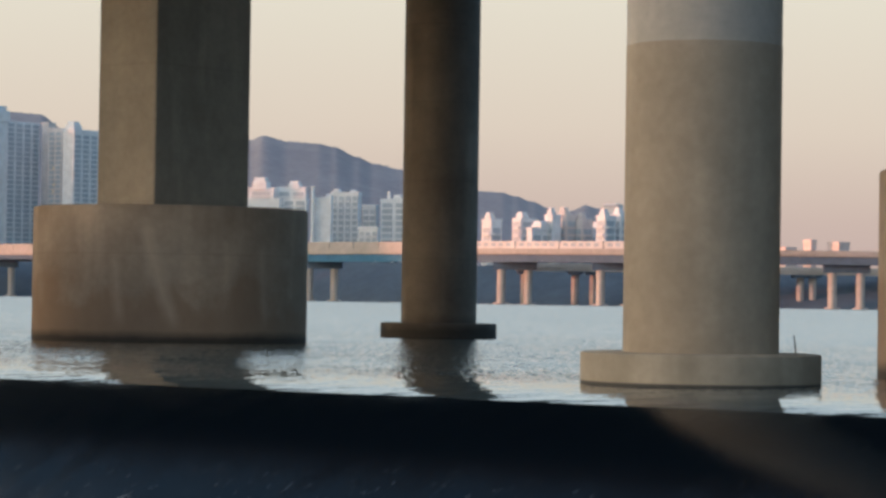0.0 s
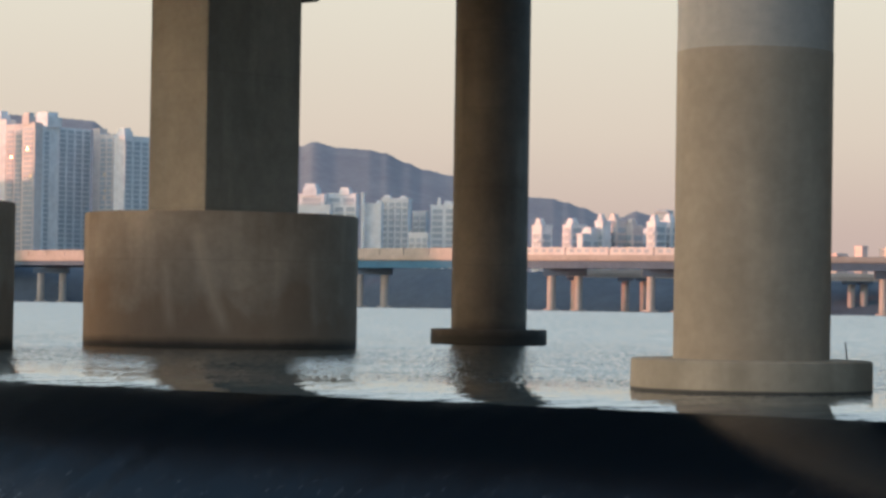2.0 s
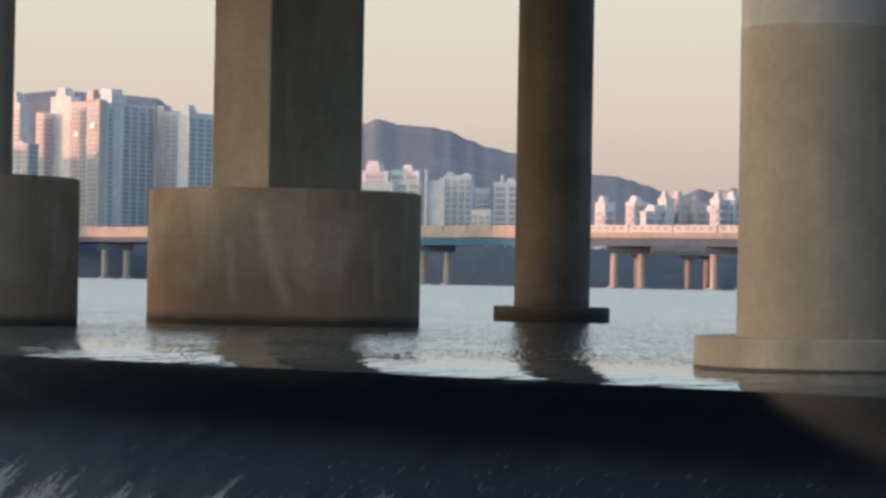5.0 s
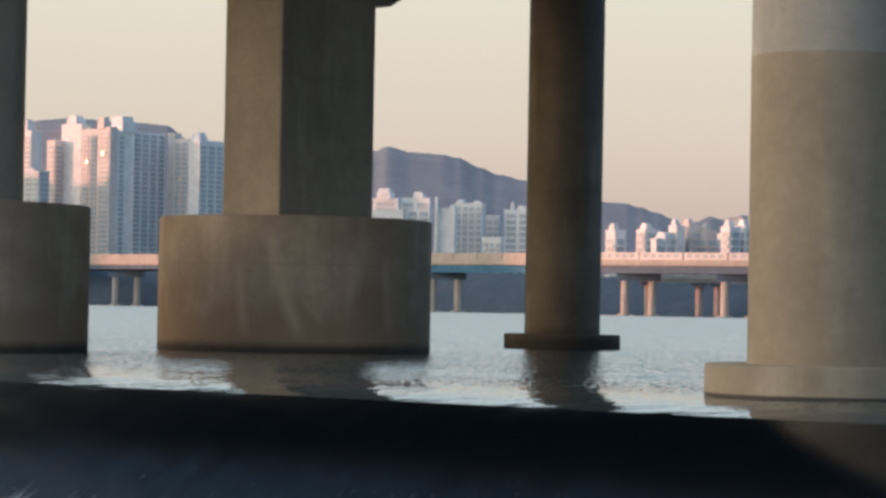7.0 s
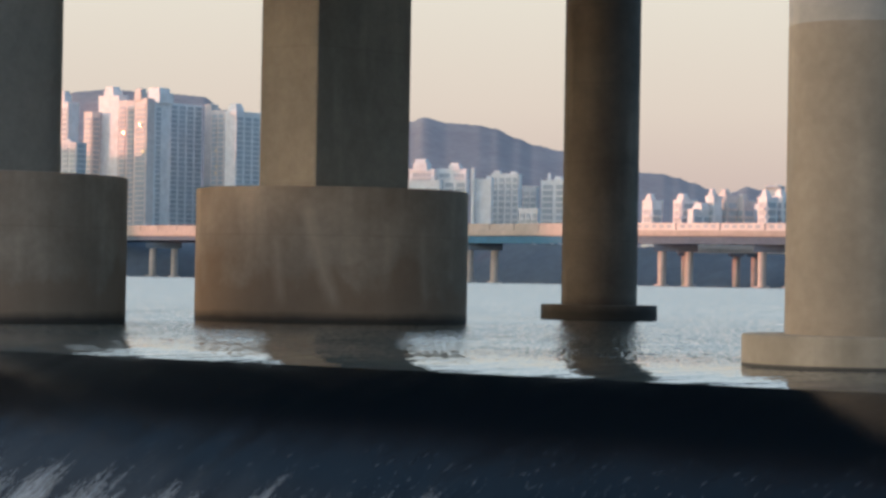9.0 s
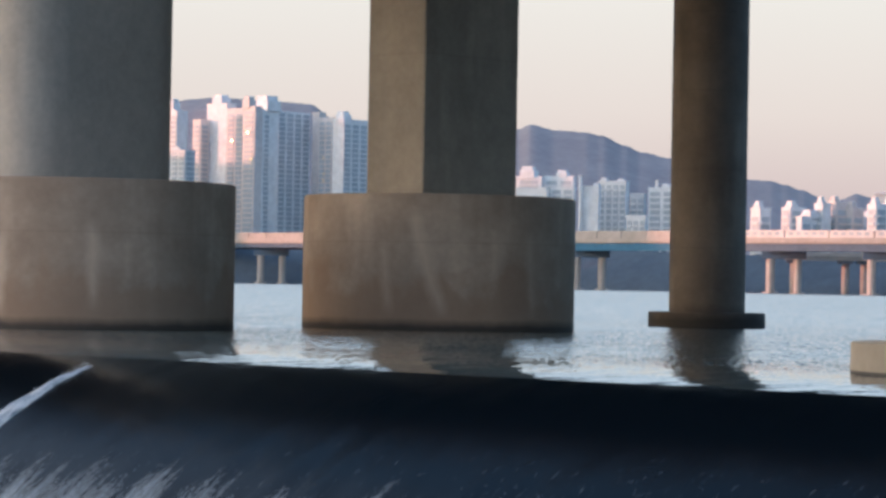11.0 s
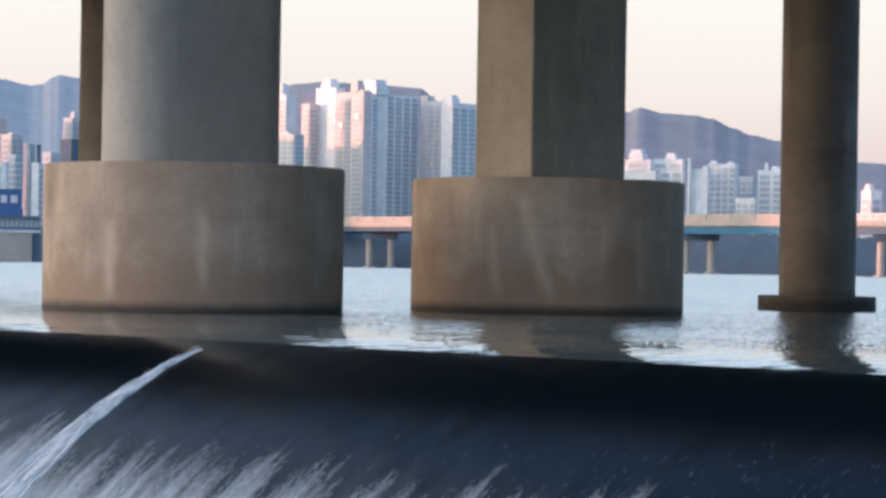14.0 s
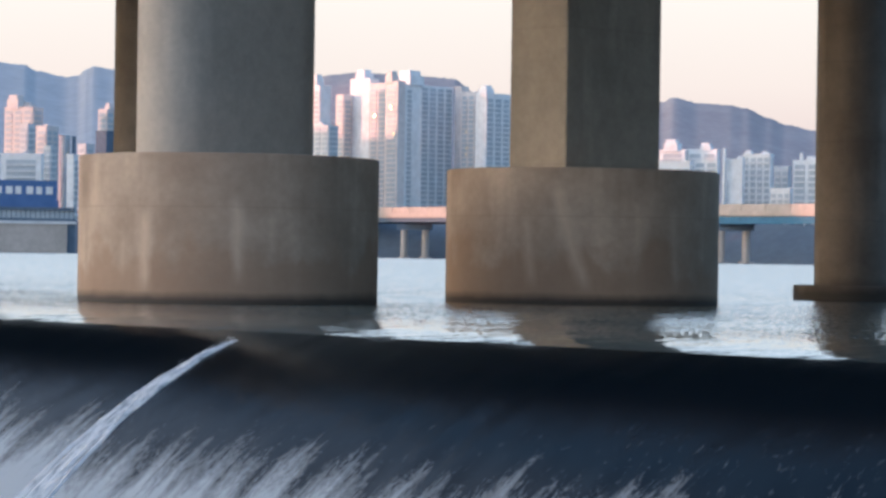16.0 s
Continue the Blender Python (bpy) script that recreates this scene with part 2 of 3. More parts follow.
def foam_material():
    m, n, l, b = shader("falling foam", (0.66, 0.71, 0.76), 0.75)
    g = n.new("ShaderNodeUVMap").outputs["UV"]
    fine = tex_noise(n, l, g, 1.0, 6, 0.7, (14.0, 2.2, 1))
    l.new(ramp(n, l, fine, [(0.34, (0.26, 0.31, 0.36)), (0.54, (0.80, 0.83, 0.86))]), b.inputs["Base Color"])
    bump(n, l, b, fine, 0.6, 0.1)
    return m


WEIR, FOAM = weir_material(), foam_material()


def speckled(name, a, c, scale, rough=0.85, metal=0.0, stretch=(1, 1, 1)):
    m, n, l, b = shader(name, a, rough, metal)
    g = n.new("ShaderNodeNewGeometry").outputs["Position"]
    big = tex_noise(n, l, g, scale, 5, 0.6, stretch)
    small = tex_noise(n, l, g, scale * 9, 4, 0.65, stretch, (5, 2, 9))
    col = mixed(n, l, ramp(n, l, big, [(0.36, a), (0.64, c)]), ramp(n, l, small, [(0.3, grey(0.75)), (0.7, grey(1.15))]), 0.6, "MULTIPLY")
    l.new(col, b.inputs["Base Color"])
    return m


# white, grey and slab paints are lightened and blued to stand for haze
WHITE = speckled("white tower paint", (0.76, 0.80, 0.83), (0.85, 0.87, 0.89), 0.03)
# the evening sun's pink is put into this paint's colour
PINKISH = speckled("sun-pinked tower paint", (0.69, 0.65, 0.64), (0.77, 0.73, 0.71), 0.03)
GREYISH = speckled("grey tower paint", (0.62, 0.66, 0.69), (0.70, 0.73, 0.76), 0.03)
SLAB = speckled("balcony slab paint", (0.70, 0.73, 0.76), (0.80, 0.82, 0.84), 0.05)
# haze over the farthest blocks, put into their base colour
HAZE_PINK = speckled("pale pink haze tint", (0.82, 0.66, 0.60), (0.86, 0.70, 0.64), 0.05)
# haze is put into the glass colour, bringing it near the walls' tone
GLASS = speckled("haze-pale window glass", (0.40, 0.47, 0.53), (0.50, 0.56, 0.61), 0.12, 0.5)
GLINT = shader("sun-struck mirror glass", (0.85, 0.75, 0.6), 0.4, 1.0)[0]
# distance haze lightens and blues these woods within their base colour
HAZED_WOODS = speckled("hazed winter woods", (0.36, 0.315, 0.335), (0.42, 0.37, 0.385), 0.012, 0.95)
HAZED_FARWOODS = speckled("far haze-blue woods", (0.43, 0.44, 0.475), (0.48, 0.49, 0.525), 0.006, 0.95)
# the scrub's slate blue is haze put into its colour
BANK = speckled("haze-blue dark bank scrub", (0.08, 0.115, 0.16), (0.115, 0.155, 0.20), 0.03, 0.95)
BLUE = speckled("blue girder paint", (0.05, 0.17, 0.31), (0.07, 0.21, 0.36), 0.05, 0.85)
# dark base colour stands for the shade on girders and crossheads
STEEL = speckled("shade-dark girder paint", (0.10, 0.15, 0.22), (0.14, 0.19, 0.26), 0.05, 0.85)
PALE = speckled("pale bridge concrete", (0.42, 0.39, 0.36), (0.52, 0.48, 0.45), 0.05)
SIGNBLUE = speckled("blue sign panel", (0.05, 0.13, 0.33), (0.07, 0.16, 0.38), 0.2, 0.5)
IRON = speckled("rusted iron", (0.06, 0.045, 0.035), (0.1, 0.07, 0.05), 2.0, 0.8)
BED = speckled("river bed mud", (0.05, 0.05, 0.045), (0.07, 0.068, 0.06), 0.05, 0.95)

# ---- mesh helpers ----


def mesh_object(name, bm, material, smooth=False):
    bmesh.ops.recalc_face_normals(bm, faces=bm.faces)
    me = bpy.data.meshes.new(name)
    if smooth:
        for f in bm.faces:
            f.smooth = True
    bm.to_mesh(me)
    bm.free()
    me.materials.append(material)
    if smooth:
        me.set_sharp_from_angle(angle=radians(35))
    return new(name, me)


def part(name, bm, material, parent, label="", smooth=False):
    ob = mesh_object(name, bm, material, smooth)
    ob.parent = parent
    if label:
        ob["label"] = label
    return ob


def thing(name, at, turn, label, category, group="", kind=""):
    """An empty at a thing's base."""
    e = new(name)
    e.empty_display_size = 0.5
    e.matrix_world = pose(*at, 0, 0, turn)
    return tagged(e, label, category, group, kind)


def box(bm, x0, x1, y0, y1, z0, z1, bevel=0.0):
    v = [bm.verts.new(p) for p in ((x0, y0, z0), (x1, y0, z0), (x1, y1, z0), (x0, y1, z0), (x0, y0, z1), (x1, y0, z1), (x1, y1, z1), (x0, y1, z1))]
    fs = [bm.faces.new([v[i] for i in q]) for q in ((0, 3, 2, 1), (4, 5, 6, 7), (0, 1, 5, 4), (1, 2, 6, 5), (2, 3, 7, 6), (3, 0, 4, 7))]
    if bevel:
        es = {e for f in fs for e in f.edges}
        bmesh.ops.bevel(bm, geom=list(es), offset=bevel, segments=2, profile=0.5, affect="EDGES")
    return bm


def prism(bm, outline, z0, z1, rim=0.0):
    """An upright prism over a closed outline, its upper rim rounded off by rim."""
    rings = []
    cx = sum(p[0] for p in outline) / len(outline)
    cy = sum(p[1] for p in outline) / len(outline)
    levels = [(z0, 0.0)] + ([(z1 - rim, 0.0), (z1 - rim * 0.3, rim * 0.35), (z1, rim)] if rim else [(z1, 0.0)])
    for z, inset in levels:
        ring = []
        for x, y in outline:
            r = math.hypot(x - cx, y - cy)
            k = (r - inset) / r
            ring.append(bm.verts.new((cx + (x - cx) * k, cy + (y - cy) * k, z)))
        rings.append(ring)
    for a, c in zip(rings, rings[1:]):
        for i in range(len(a)):
            j = (i + 1) % len(a)
            bm.faces.new((a[i], a[j], c[j], c[i]))
    bm.faces.new(list(reversed(rings[0])))
    bm.faces.new(rings[-1])
    return bm


def ring_outline(r, count=72):
    return [(r * math.cos(2 * math.pi * i / count), r * math.sin(2 * math.pi * i / count)) for i in range(count)]


def stadium(r, length, count=24):
    pts = []
    for i in range(count + 1):
        a = math.pi * i / count
        pts.append((r * math.cos(a), length / 2 + r * math.sin(a)))
    for i in range(count + 1):
        a = math.pi + math.pi * i / count
        pts.append((r * math.cos(a), -length / 2 + r * math.sin(a)))
    return pts


def spot(bearing, d):
    return d * math.sin(radians(bearing)), d * math.cos(radians(bearing))


# across: along the bridge and the weir; up: upstream, at right angles to it
ACROSS, UP = Vector((-0.793, 0.609, 0)), Vector((0.609, 0.793, 0))
TURN = math.degrees(math.atan2(-UP.x, UP.y))  # turns local y to upstream

# ---- the river ----


def crest_line(u, w=9.0):
    """How far upstream the weir's crest lies, by the place u along it; close to it, w metres off, the lip is a little uneven."""
    lip = 0.05 * noise.noise(Vector((u * 0.5, 3.0, 1.0))) + 0.07 * noise.noise(Vector((u * 1.9, 7.0, 1.0)))
    return 36.95 + 0.012 * math.sin(u * 0.9) + lip * math.exp(-w / 0.25)


def plan(u, v):
    p = ACROSS * u + UP * v
    return p.x, p.y


DRAW = 0.22  # how far the surface sinks on its way to the crest


def fall(w):
    return -DRAW - (0.26 * w + 0.0525 * w * w)


river = bmesh.new()
us = [-3000, -1000, -300, -100, -40, -10] + [i * 0.5 for i in range(0, 28)] + [14 + i * 0.2 for i in range(0, 220)] + [58 + i * 0.5 for i in range(0, 45)] + [100, 160, 300, 800, 2000, 4000]
vs = [0, 0.25, 0.5, 0.8, 1.2, 1.7, 2.3, 3, 4, 5, 6.5, 8, 10, 13, 18, 25, 40, 100, 300, 700, 1400, 4500]
grid = [[river.verts.new((*plan(u, crest_line(u, v) + v), -DRAW * math.exp(-v / 2.0) + 0.012 * math.exp(-v / 5) * noise.noise(Vector((u * 0.45, v * 0.8, 2.0))) * min(1, v))) for v in vs] for u in us]
for a, c in zip(grid, grid[1:]):
    for i in range(len(vs) - 1):
        river.faces.new((a[i], c[i], c[i + 1], a[i + 1]))
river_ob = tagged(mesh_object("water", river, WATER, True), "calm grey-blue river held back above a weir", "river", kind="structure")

sheet = bmesh.new()
uvl = sheet.loops.layers.uv.new("UVMap")
ws = [0.0, 0.12, 0.3, 0.5, 0.75, 1.0, 1.3, 1.6, 2.0, 2.4, 2.8, 3.2, 3.6, 4.0, 4.5, 5.0, 5.6, 6.3, 7.0]
su = [-300, -100, -40, -15] + [i * 0.5 for i in range(0, 28)] + [14 + i * 0.2 for i in range(0, 220)] + [58 + i * 0.5 for i in range(0, 45)] + [100, 160, 300, 800]
coords = {}
rows_w = []
for u in su:
    row = []
    for w in ws:
        wobble = 0.010 * min(1, w) * noise.noise(Vector((u * 1.3, w * 0.35, 0.0))) + 0.02 * max(0, w - 2.5) * noise.noise(Vector((u * 1.7, w * 0.7, 4.0)))
        vert = sheet.verts.new((*plan(u, crest_line(u, w) - w), fall(w) - 0.001 + wobble))
        coords[vert] = (u, w * 1.15)
        row.append(vert)
    rows_w.append(row)
for a, c in zip(rows_w, rows_w[1:]):
    for i in range(len(ws) - 1):
        f = sheet.faces.new((a[i], a[i + 1], c[i + 1], c[i]))
        for lp in f.loops:
            lp[uvl].uv = coords[lp.vert]
tagged(mesh_object("weir_water", sheet, WEIR, True), "dark glassy water bending over the weir into white foam", "weir", kind="structure")

# the weir's concrete body and the lower pool behind the camera's feet
body = bmesh.new()
for u0, u1 in ((-300, 0), (0, 80), (80, 300)):
    pts = [(plan(u0, 35.5), plan(u1, 35.5)), (plan(u0, 28.5), plan(u1, 28.5))]
    lo = [body.verts.new((*pts[0][0], -7)), body.verts.new((*pts[0][1], -7)), body.verts.new((*pts[1][1], -7)), body.verts.new((*pts[1][0], -7))]
    hi = [body.verts.new((*pts[0][0], -3.2)), body.verts.new((*pts[0][1], -3.2)), body.verts.new((*pts[1][1], -6.8)), body.verts.new((*pts[1][0], -6.8))]
    body.faces.new(hi)
    body.faces.new(lo[::-1])
    for i in range(4):
        j = (i + 1) % 4
        body.faces.new((lo[i], lo[j], hi[j], hi[i]))
tagged(mesh_object("weir_body", body, DRUM), "submerged concrete body of the weir", "weir", kind="structure")

pool = bmesh.new()
q = [pool.verts.new((*plan(u, v), -5.4)) for u, v in ((-3000, 30.0), (-3000, -3000), (3000, -3000), (3000, 30.0))]
pool.faces.new(q)
tagged(mesh_object("lower_pool", pool, WATER), "dark water below the weir", "river", kind="structure")

bed = bmesh.new()
bed.faces.new([bed.verts.new(p) for p in ((-5000, -5000, -9), (5000, -5000, -9), (5000, 5000, -9), (-5000, 5000, -9))])
tagged(mesh_object("ground", bed, BED), "muddy river bed", "ground", kind="structure")

# a jet of water from a notch in the crest
jet = bmesh.new()
juv = jet.loops.layers.uv.new("UVMap")
JU = 44.62
for seed, size, drift, begin in ((7, 0.62, 0.0, 0.66), (0, 0.5, 0.03, 0.65), (1, 0.5, -0.035, 0.7), (2, 0.3, 0.0, 0.95), (3, 0.4, 0.09, 1.5), (4, 0.42, -0.085, 1.7)):
    jet_rows, jet_uv = [], {}
    for i in range(64 if seed != 7 else 26):
        w = begin + i * 0.11
        half = size * (0.16 + 0.012 * w + 0.13 * math.exp(-(w - begin) / 0.9) + 0.13 * noise.noise(Vector((w * 1.9, 3.0 + seed, 0))))
        lift = size * (0.03 + 0.12 * math.sin(min(1.0, (w - begin) / 1.2) * math.pi / 2))
        centre = JU + drift * (w - 0.3) + 0.06 * noise.noise(Vector((w * 0.9, seed * 5.0, 2)))
        row = []
        for k in range(9):
            s = k / 4 - 1
            edge = half * s * (1 + 0.5 * noise.noise(Vector((w * 3.3, s * 2.0, 7.0 + seed))))
            z = fall(w) + lift * (1 - s * s) + 0.10 * size * noise.noise(Vector((s * 3.0, w * 2.6, 1.0 + seed))) * (1 - s * s) - 0.04 * abs(s)
            vert = jet.verts.new((*plan(centre + edge, crest_line(JU) - w), z))
            jet_uv[vert] = (edge + seed, w)
            row.append(vert)
        jet_rows.append(row)
    for a, c in zip(jet_rows, jet_rows[1:]):
        for k in range(8):
            f = jet.faces.new((a[k], a[k + 1], c[k + 1], c[k]))
            for lp in f.loops:
                lp[juv].uv = jet_uv[lp.vert]
# drops and rags of spray along the jet's edges
for i in range(260):
    w = 0.68 + 4.0 * random.random() ** 1.4
    side = random.choice((-1, 1)) * (0.05 + 0.03 * w + random.gauss(0, 0.04 + 0.02 * w))
    r = random.uniform(0.005, 0.014)
    px, py = plan(JU + side, crest_line(JU) - w)
    bmesh.ops.create_icosphere(jet, subdivisions=1, radius=r, matrix=Matrix.Translation((px, py, fall(w) + random.uniform(0.02, 0.10))) @ Matrix.Diagonal((1, random.uniform(1.0, 2.6), 1, 1)))
tagged(mesh_object("water_jet", jet, FOAM, True), "narrow white jet of water pouring from a notch in the weir", "water jet", kind="stuff")

# ---- the near bridge ----
CAP_UNDER, DECK_UNDER = 12.0, 18.6


def caisson(x, y, label):
    t = thing("pier", (x, y, 0), TURN, label, "bridge pier", "bridge piers")
    part("caisson", prism(bmesh.new(), ring_outline(4.65, 96), -3.0, 4.46, 0.06), DRUM, t, "round concrete caisson with rain streaks and a wet tide mark", True)
    return t


def hammerhead(t, half, shaft, material=SHAFT):
    """A cap beam across the bridge with sloping undersides, on top of a shaft."""
    bm = bmesh.new()
    prof = [(-half - 5.5, DECK_UNDER - 0.02), (half + 5.5, DECK_UNDER - 0.02), (half + 5.5, CAP_UNDER + 2.4), (half + 0.9, CAP_UNDER), (-half - 0.9, CAP_UNDER), (-half - 5.5, CAP_UNDER + 2.4)]
    a = [bm.verts.new((-shaft, y, z)) for y, z in prof]
    c = [bm.verts.new((shaft, y, z)) for y, z in prof]
    bm.faces.new(a)
    bm.faces.new(c[::-1])
    for i in range(6):
        j = (i + 1) % 6
        bm.faces.new((a[i], a[j], c[j], c[i]))
    part("cap_beam", bm, material, t)


def round_pier(x, y, material, label, band=None):
    t = thing("round_pier", (x, y, 0), 0, label, "bridge pier", "round bridge columns")
    part("footing", prism(bmesh.new(), ring_outline(2.32, 72), -3.0, 0.58, 0.05), FOOT if material is GREY else BROWN, t, "round flat concrete footing", True)
    top = band or DECK_UNDER - 0.02
    part("shaft", prism(bmesh.new(), ring_outline(1.505, 64), 0.58, top), material, t, "", True)
    if band:
        part("upper_shaft", prism(bmesh.new(), ring_outline(1.50, 64), band, DECK_UNDER - 0.02), PALEGREY, t, "paler grey upper lift of the column", True)
    return t



x, y = spot(-13.5, 81.2)
pier_1 = caisson(x, y, "oblong round-nosed concrete pier on a round caisson in the river")
part("shaft", prism(bmesh.new(), [(px - 0.05, py - 0.12) for px, py in stadium(1.34, 3.6)], 4.44, CAP_UNDER), PALEGREY, pier_1, "round-nosed grey concrete shaft", True)
hammerhead(pier_1, 3.0, 1.3)

x, y = spot(-5.73, 89.0)
pier_2 = caisson(x, y, "rectangular concrete pier on a round caisson in the river")
part("shaft", box(bmesh.new(), -1.33, 1.33, -2.25, 2.42, 4.44, CAP_UNDER, 0.05), SHAFT, pier_2, "square-edged concrete shaft")
hammerhead(pier_2, 2.25, 1.34)

x, y = spot(14.4, 57.4)
pier_3 = caisson(x, y, "concrete pier caisson standing in the river beside the round column")
part("shaft", box(bmesh.new(), -1.33, 1.33, -2.25, 2.25, 4.44, CAP_UNDER, 0.05), SHAFT, pier_3)
hammerhead(pier_3, 2.25, 1.34)

x, y = spot(5.93, 50.5)
right_round = round_pier(x, y, GREY, "thick round grey concrete bridge column on a flat footing", 1.55 + 50.4 * math.tan(radians(5.6)))
x, y = spot(0.17, 103.9)
round_pier(x, y, BROWN, "dark brown-stained round bridge column on a flat footing")
x, y = spot(-15.35, 124.0)
round_pier(x, y, BROWN, "brown-stained round column behind a caisson")

deck = bmesh.new()
for v0, v1, z0, z1 in ((44.5, 84.5, DECK_UNDER + 1.9, DECK_UNDER + 2.3),):
    box(deck, -260, 300, v0, v1, z0, z1)
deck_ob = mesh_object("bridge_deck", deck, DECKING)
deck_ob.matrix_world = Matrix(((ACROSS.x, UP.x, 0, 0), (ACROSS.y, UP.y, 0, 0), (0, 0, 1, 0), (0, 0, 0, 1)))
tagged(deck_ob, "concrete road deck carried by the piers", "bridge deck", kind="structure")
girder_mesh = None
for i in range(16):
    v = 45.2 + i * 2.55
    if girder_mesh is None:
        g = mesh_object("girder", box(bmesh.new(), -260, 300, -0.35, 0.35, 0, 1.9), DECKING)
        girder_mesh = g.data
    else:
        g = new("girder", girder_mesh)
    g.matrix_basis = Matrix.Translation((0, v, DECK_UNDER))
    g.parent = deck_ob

# a thin iron bar sticking out of the footing's far rim
bar = bmesh.new()
bmesh.ops.create_cone(bar, cap_ends=True, segments=8, radius1=0.016, radius2=0.012, depth=0.36, matrix=Matrix.Translation((0, 0, 0.18)))
bar_ob = mesh_object("iron_bar", bar, IRON, True)
bx, by = spot(8.0, 51.6)
bar_ob.matrix_world = pose(bx, by, 0.575, 0, -6, 0)
tagged(bar_ob, "thin rusty iron bar standing on the round footing", "bar")

# ---- the far bridge ----


def far_line(x):
    """The far bridge's way: it comes nearer towards positive x, then runs level."""
    return 906 + 40 * math.log1p(math.exp((x - 70) / 40.0)) - (x - 2) * 0.98


def far_sweep(bm, x0, x1, half0, half1, z0, z1, step=12.0):
    xs = [x0 + (x1 - x0) * i / max(1, int((x1 - x0) / step)) for i in range(max(1, int((x1 - x0) / step)) + 1)]
    rings = []
    for x in xs:
        y = far_line(x)
        rings.append([bm.verts.new((x + o * 0.7, y + o * 0.7, z)) for o, z in ((half0, z0), (half1, z0), (half1, z1), (half0, z1))])
    for a, c in zip(rings, rings[1:]):
        for i in range(4):
            j = (i + 1) % 4
            bm.faces.new((a[i], a[j], c[j], c[i]))
    bm.faces.new(rings[0])
    bm.faces.new(rings[-1][::-1])
    return bm


far_bridge = thing("far_bridge", (0, 0, 0), 0, "long low rail bridge with pink-lit parapet across the river", "bridge")
part("deck", far_sweep(bmesh.new(), -420, 260, -6, 6, 17.0, 17.8), PALE, far_bridge)
part("parapet", far_sweep(bmesh.new(), -420, 260, -6.3, -5.9, 17.4, 19.0), PALE, far_bridge, "pale parapet catching the low sun")
part("parapet", far_sweep(bmesh.new(), -420, 260, 5.9, 6.3, 17.4, 19.0), PALE, far_bridge)
for x0 in range(-420, 12, 9):
    part("noise_panel", far_sweep(bmesh.new(), x0, x0 + 8.6, -5.5, -5.3, 17.8, 21.4, 9), PALE, far_bridge)
    part("panel_post", box(bmesh.new(), x0 + 8.65 - 3.8, x0 + 8.95 - 3.8, far_line(x0 + 8.8) - 3.85, far_line(x0 + 8.8) - 3.6, 17.8, 21.4), PALE, far_bridge)
part("girder", far_sweep(bmesh.new(), -420, -62, -5.6, -4.6, 15.2, 17.0), STEEL, far_bridge, "grey girder")
part("girder", far_sweep(bmesh.new(), -62, 12, -5.6, -4.6, 14.3, 17.0), BLUE, far_bridge, "blue painted steel girder")
part("girder", far_sweep(bmesh.new(), 12, 260, -5.6, -4.6, 14.4, 17.0), STEEL, far_bridge, "grey girder")
part("girder", far_sweep(bmesh.new(), -420, 260, 3.4, 4.4, 14.4, 17.0), STEEL, far_bridge, "grey girder")


def far_pier(x, parent, scale=1.0, top=13.85):
    y = far_line(x)
    bm = bmesh.new()
    box(bm, x - 7.5, x + 7.5, y - 1.6, y + 1.6, top - 2.0, top + 0.5)
    part("crosshead", bm, STEEL, parent, "steel crosshead coloured dark for shade")
    for o in (-4.6, 4.6):
        bm = bmesh.new()
        prism(bm, [(x + o + px, y + py) for px, py in ring_outline(1.45 * scale, 16)], 0.4, top - 1.9)
        part("leg", bm, PALE, parent, "", True)
        bm = bmesh.new()
        prism(bm, [(x + o + px, y + py) for px, py in ring_outline(2.6 * scale, 16)], -2, 0.55)
        part("leg_footing", bm, PALE, parent, "", True)


for b, d in ((-15.0, 1250), (-12.3, 1170), (-9.42, 1098), (-6.0, 1020), (-2.43, 945), (1.9, 862), (4.2, 837), (6.8, 833), (9.3, 838)):
    far_pier(d * math.sin(radians(b)), far_bridge)

# a lower road bridge behind it
low_bridge = thing("low_bridge", (0, 0, 0), 0, "low concrete road bridge behind the rail bridge", "bridge")
part("deck", box(bmesh.new(), 30, 330, 918, 929, 11.9, 13.4), PALE, low_bridge)
part("railing", box(bmesh.new(), 30, 330, 917.4, 917.8, 13.1, 14.6), PALE, low_bridge)
for x in (33, 51, 57.5, 92, 131, 135.4, 172, 210):
    part("column", prism(bmesh.new(), [(x + px, 923 + py) for px, py in ring_outline(1.35, 14)], -2, 11.95), PALE, low_bridge, "", True)
    part("column_cap", box(bmesh.new(), x - 2.6, x + 2.6, 919, 928, 10.8, 11.898), STEEL, low_bridge)

# a train crossing the rail bridge, standing still
train = thing("train", (0, 0, 0), 0, "pale train on the far rail bridge", "train")
for x0 in (16, 30.5, 45, 59.5, 74):
    car = part("carriage", far_sweep(bmesh.new(), x0, x0 + 14.0, -2.6, 0.2, 18.0, 21.6, 4), PINKISH, train)
    for k in range(5):
        part("carriage_window", far_sweep(bmesh.new(), x0 + 1.2 + k * 2.5, x0 + 2.7 + k * 2.5, -2.66, -2.5, 19.9, 21.0, 4), GLASS, car)

# ---- the far bank ----


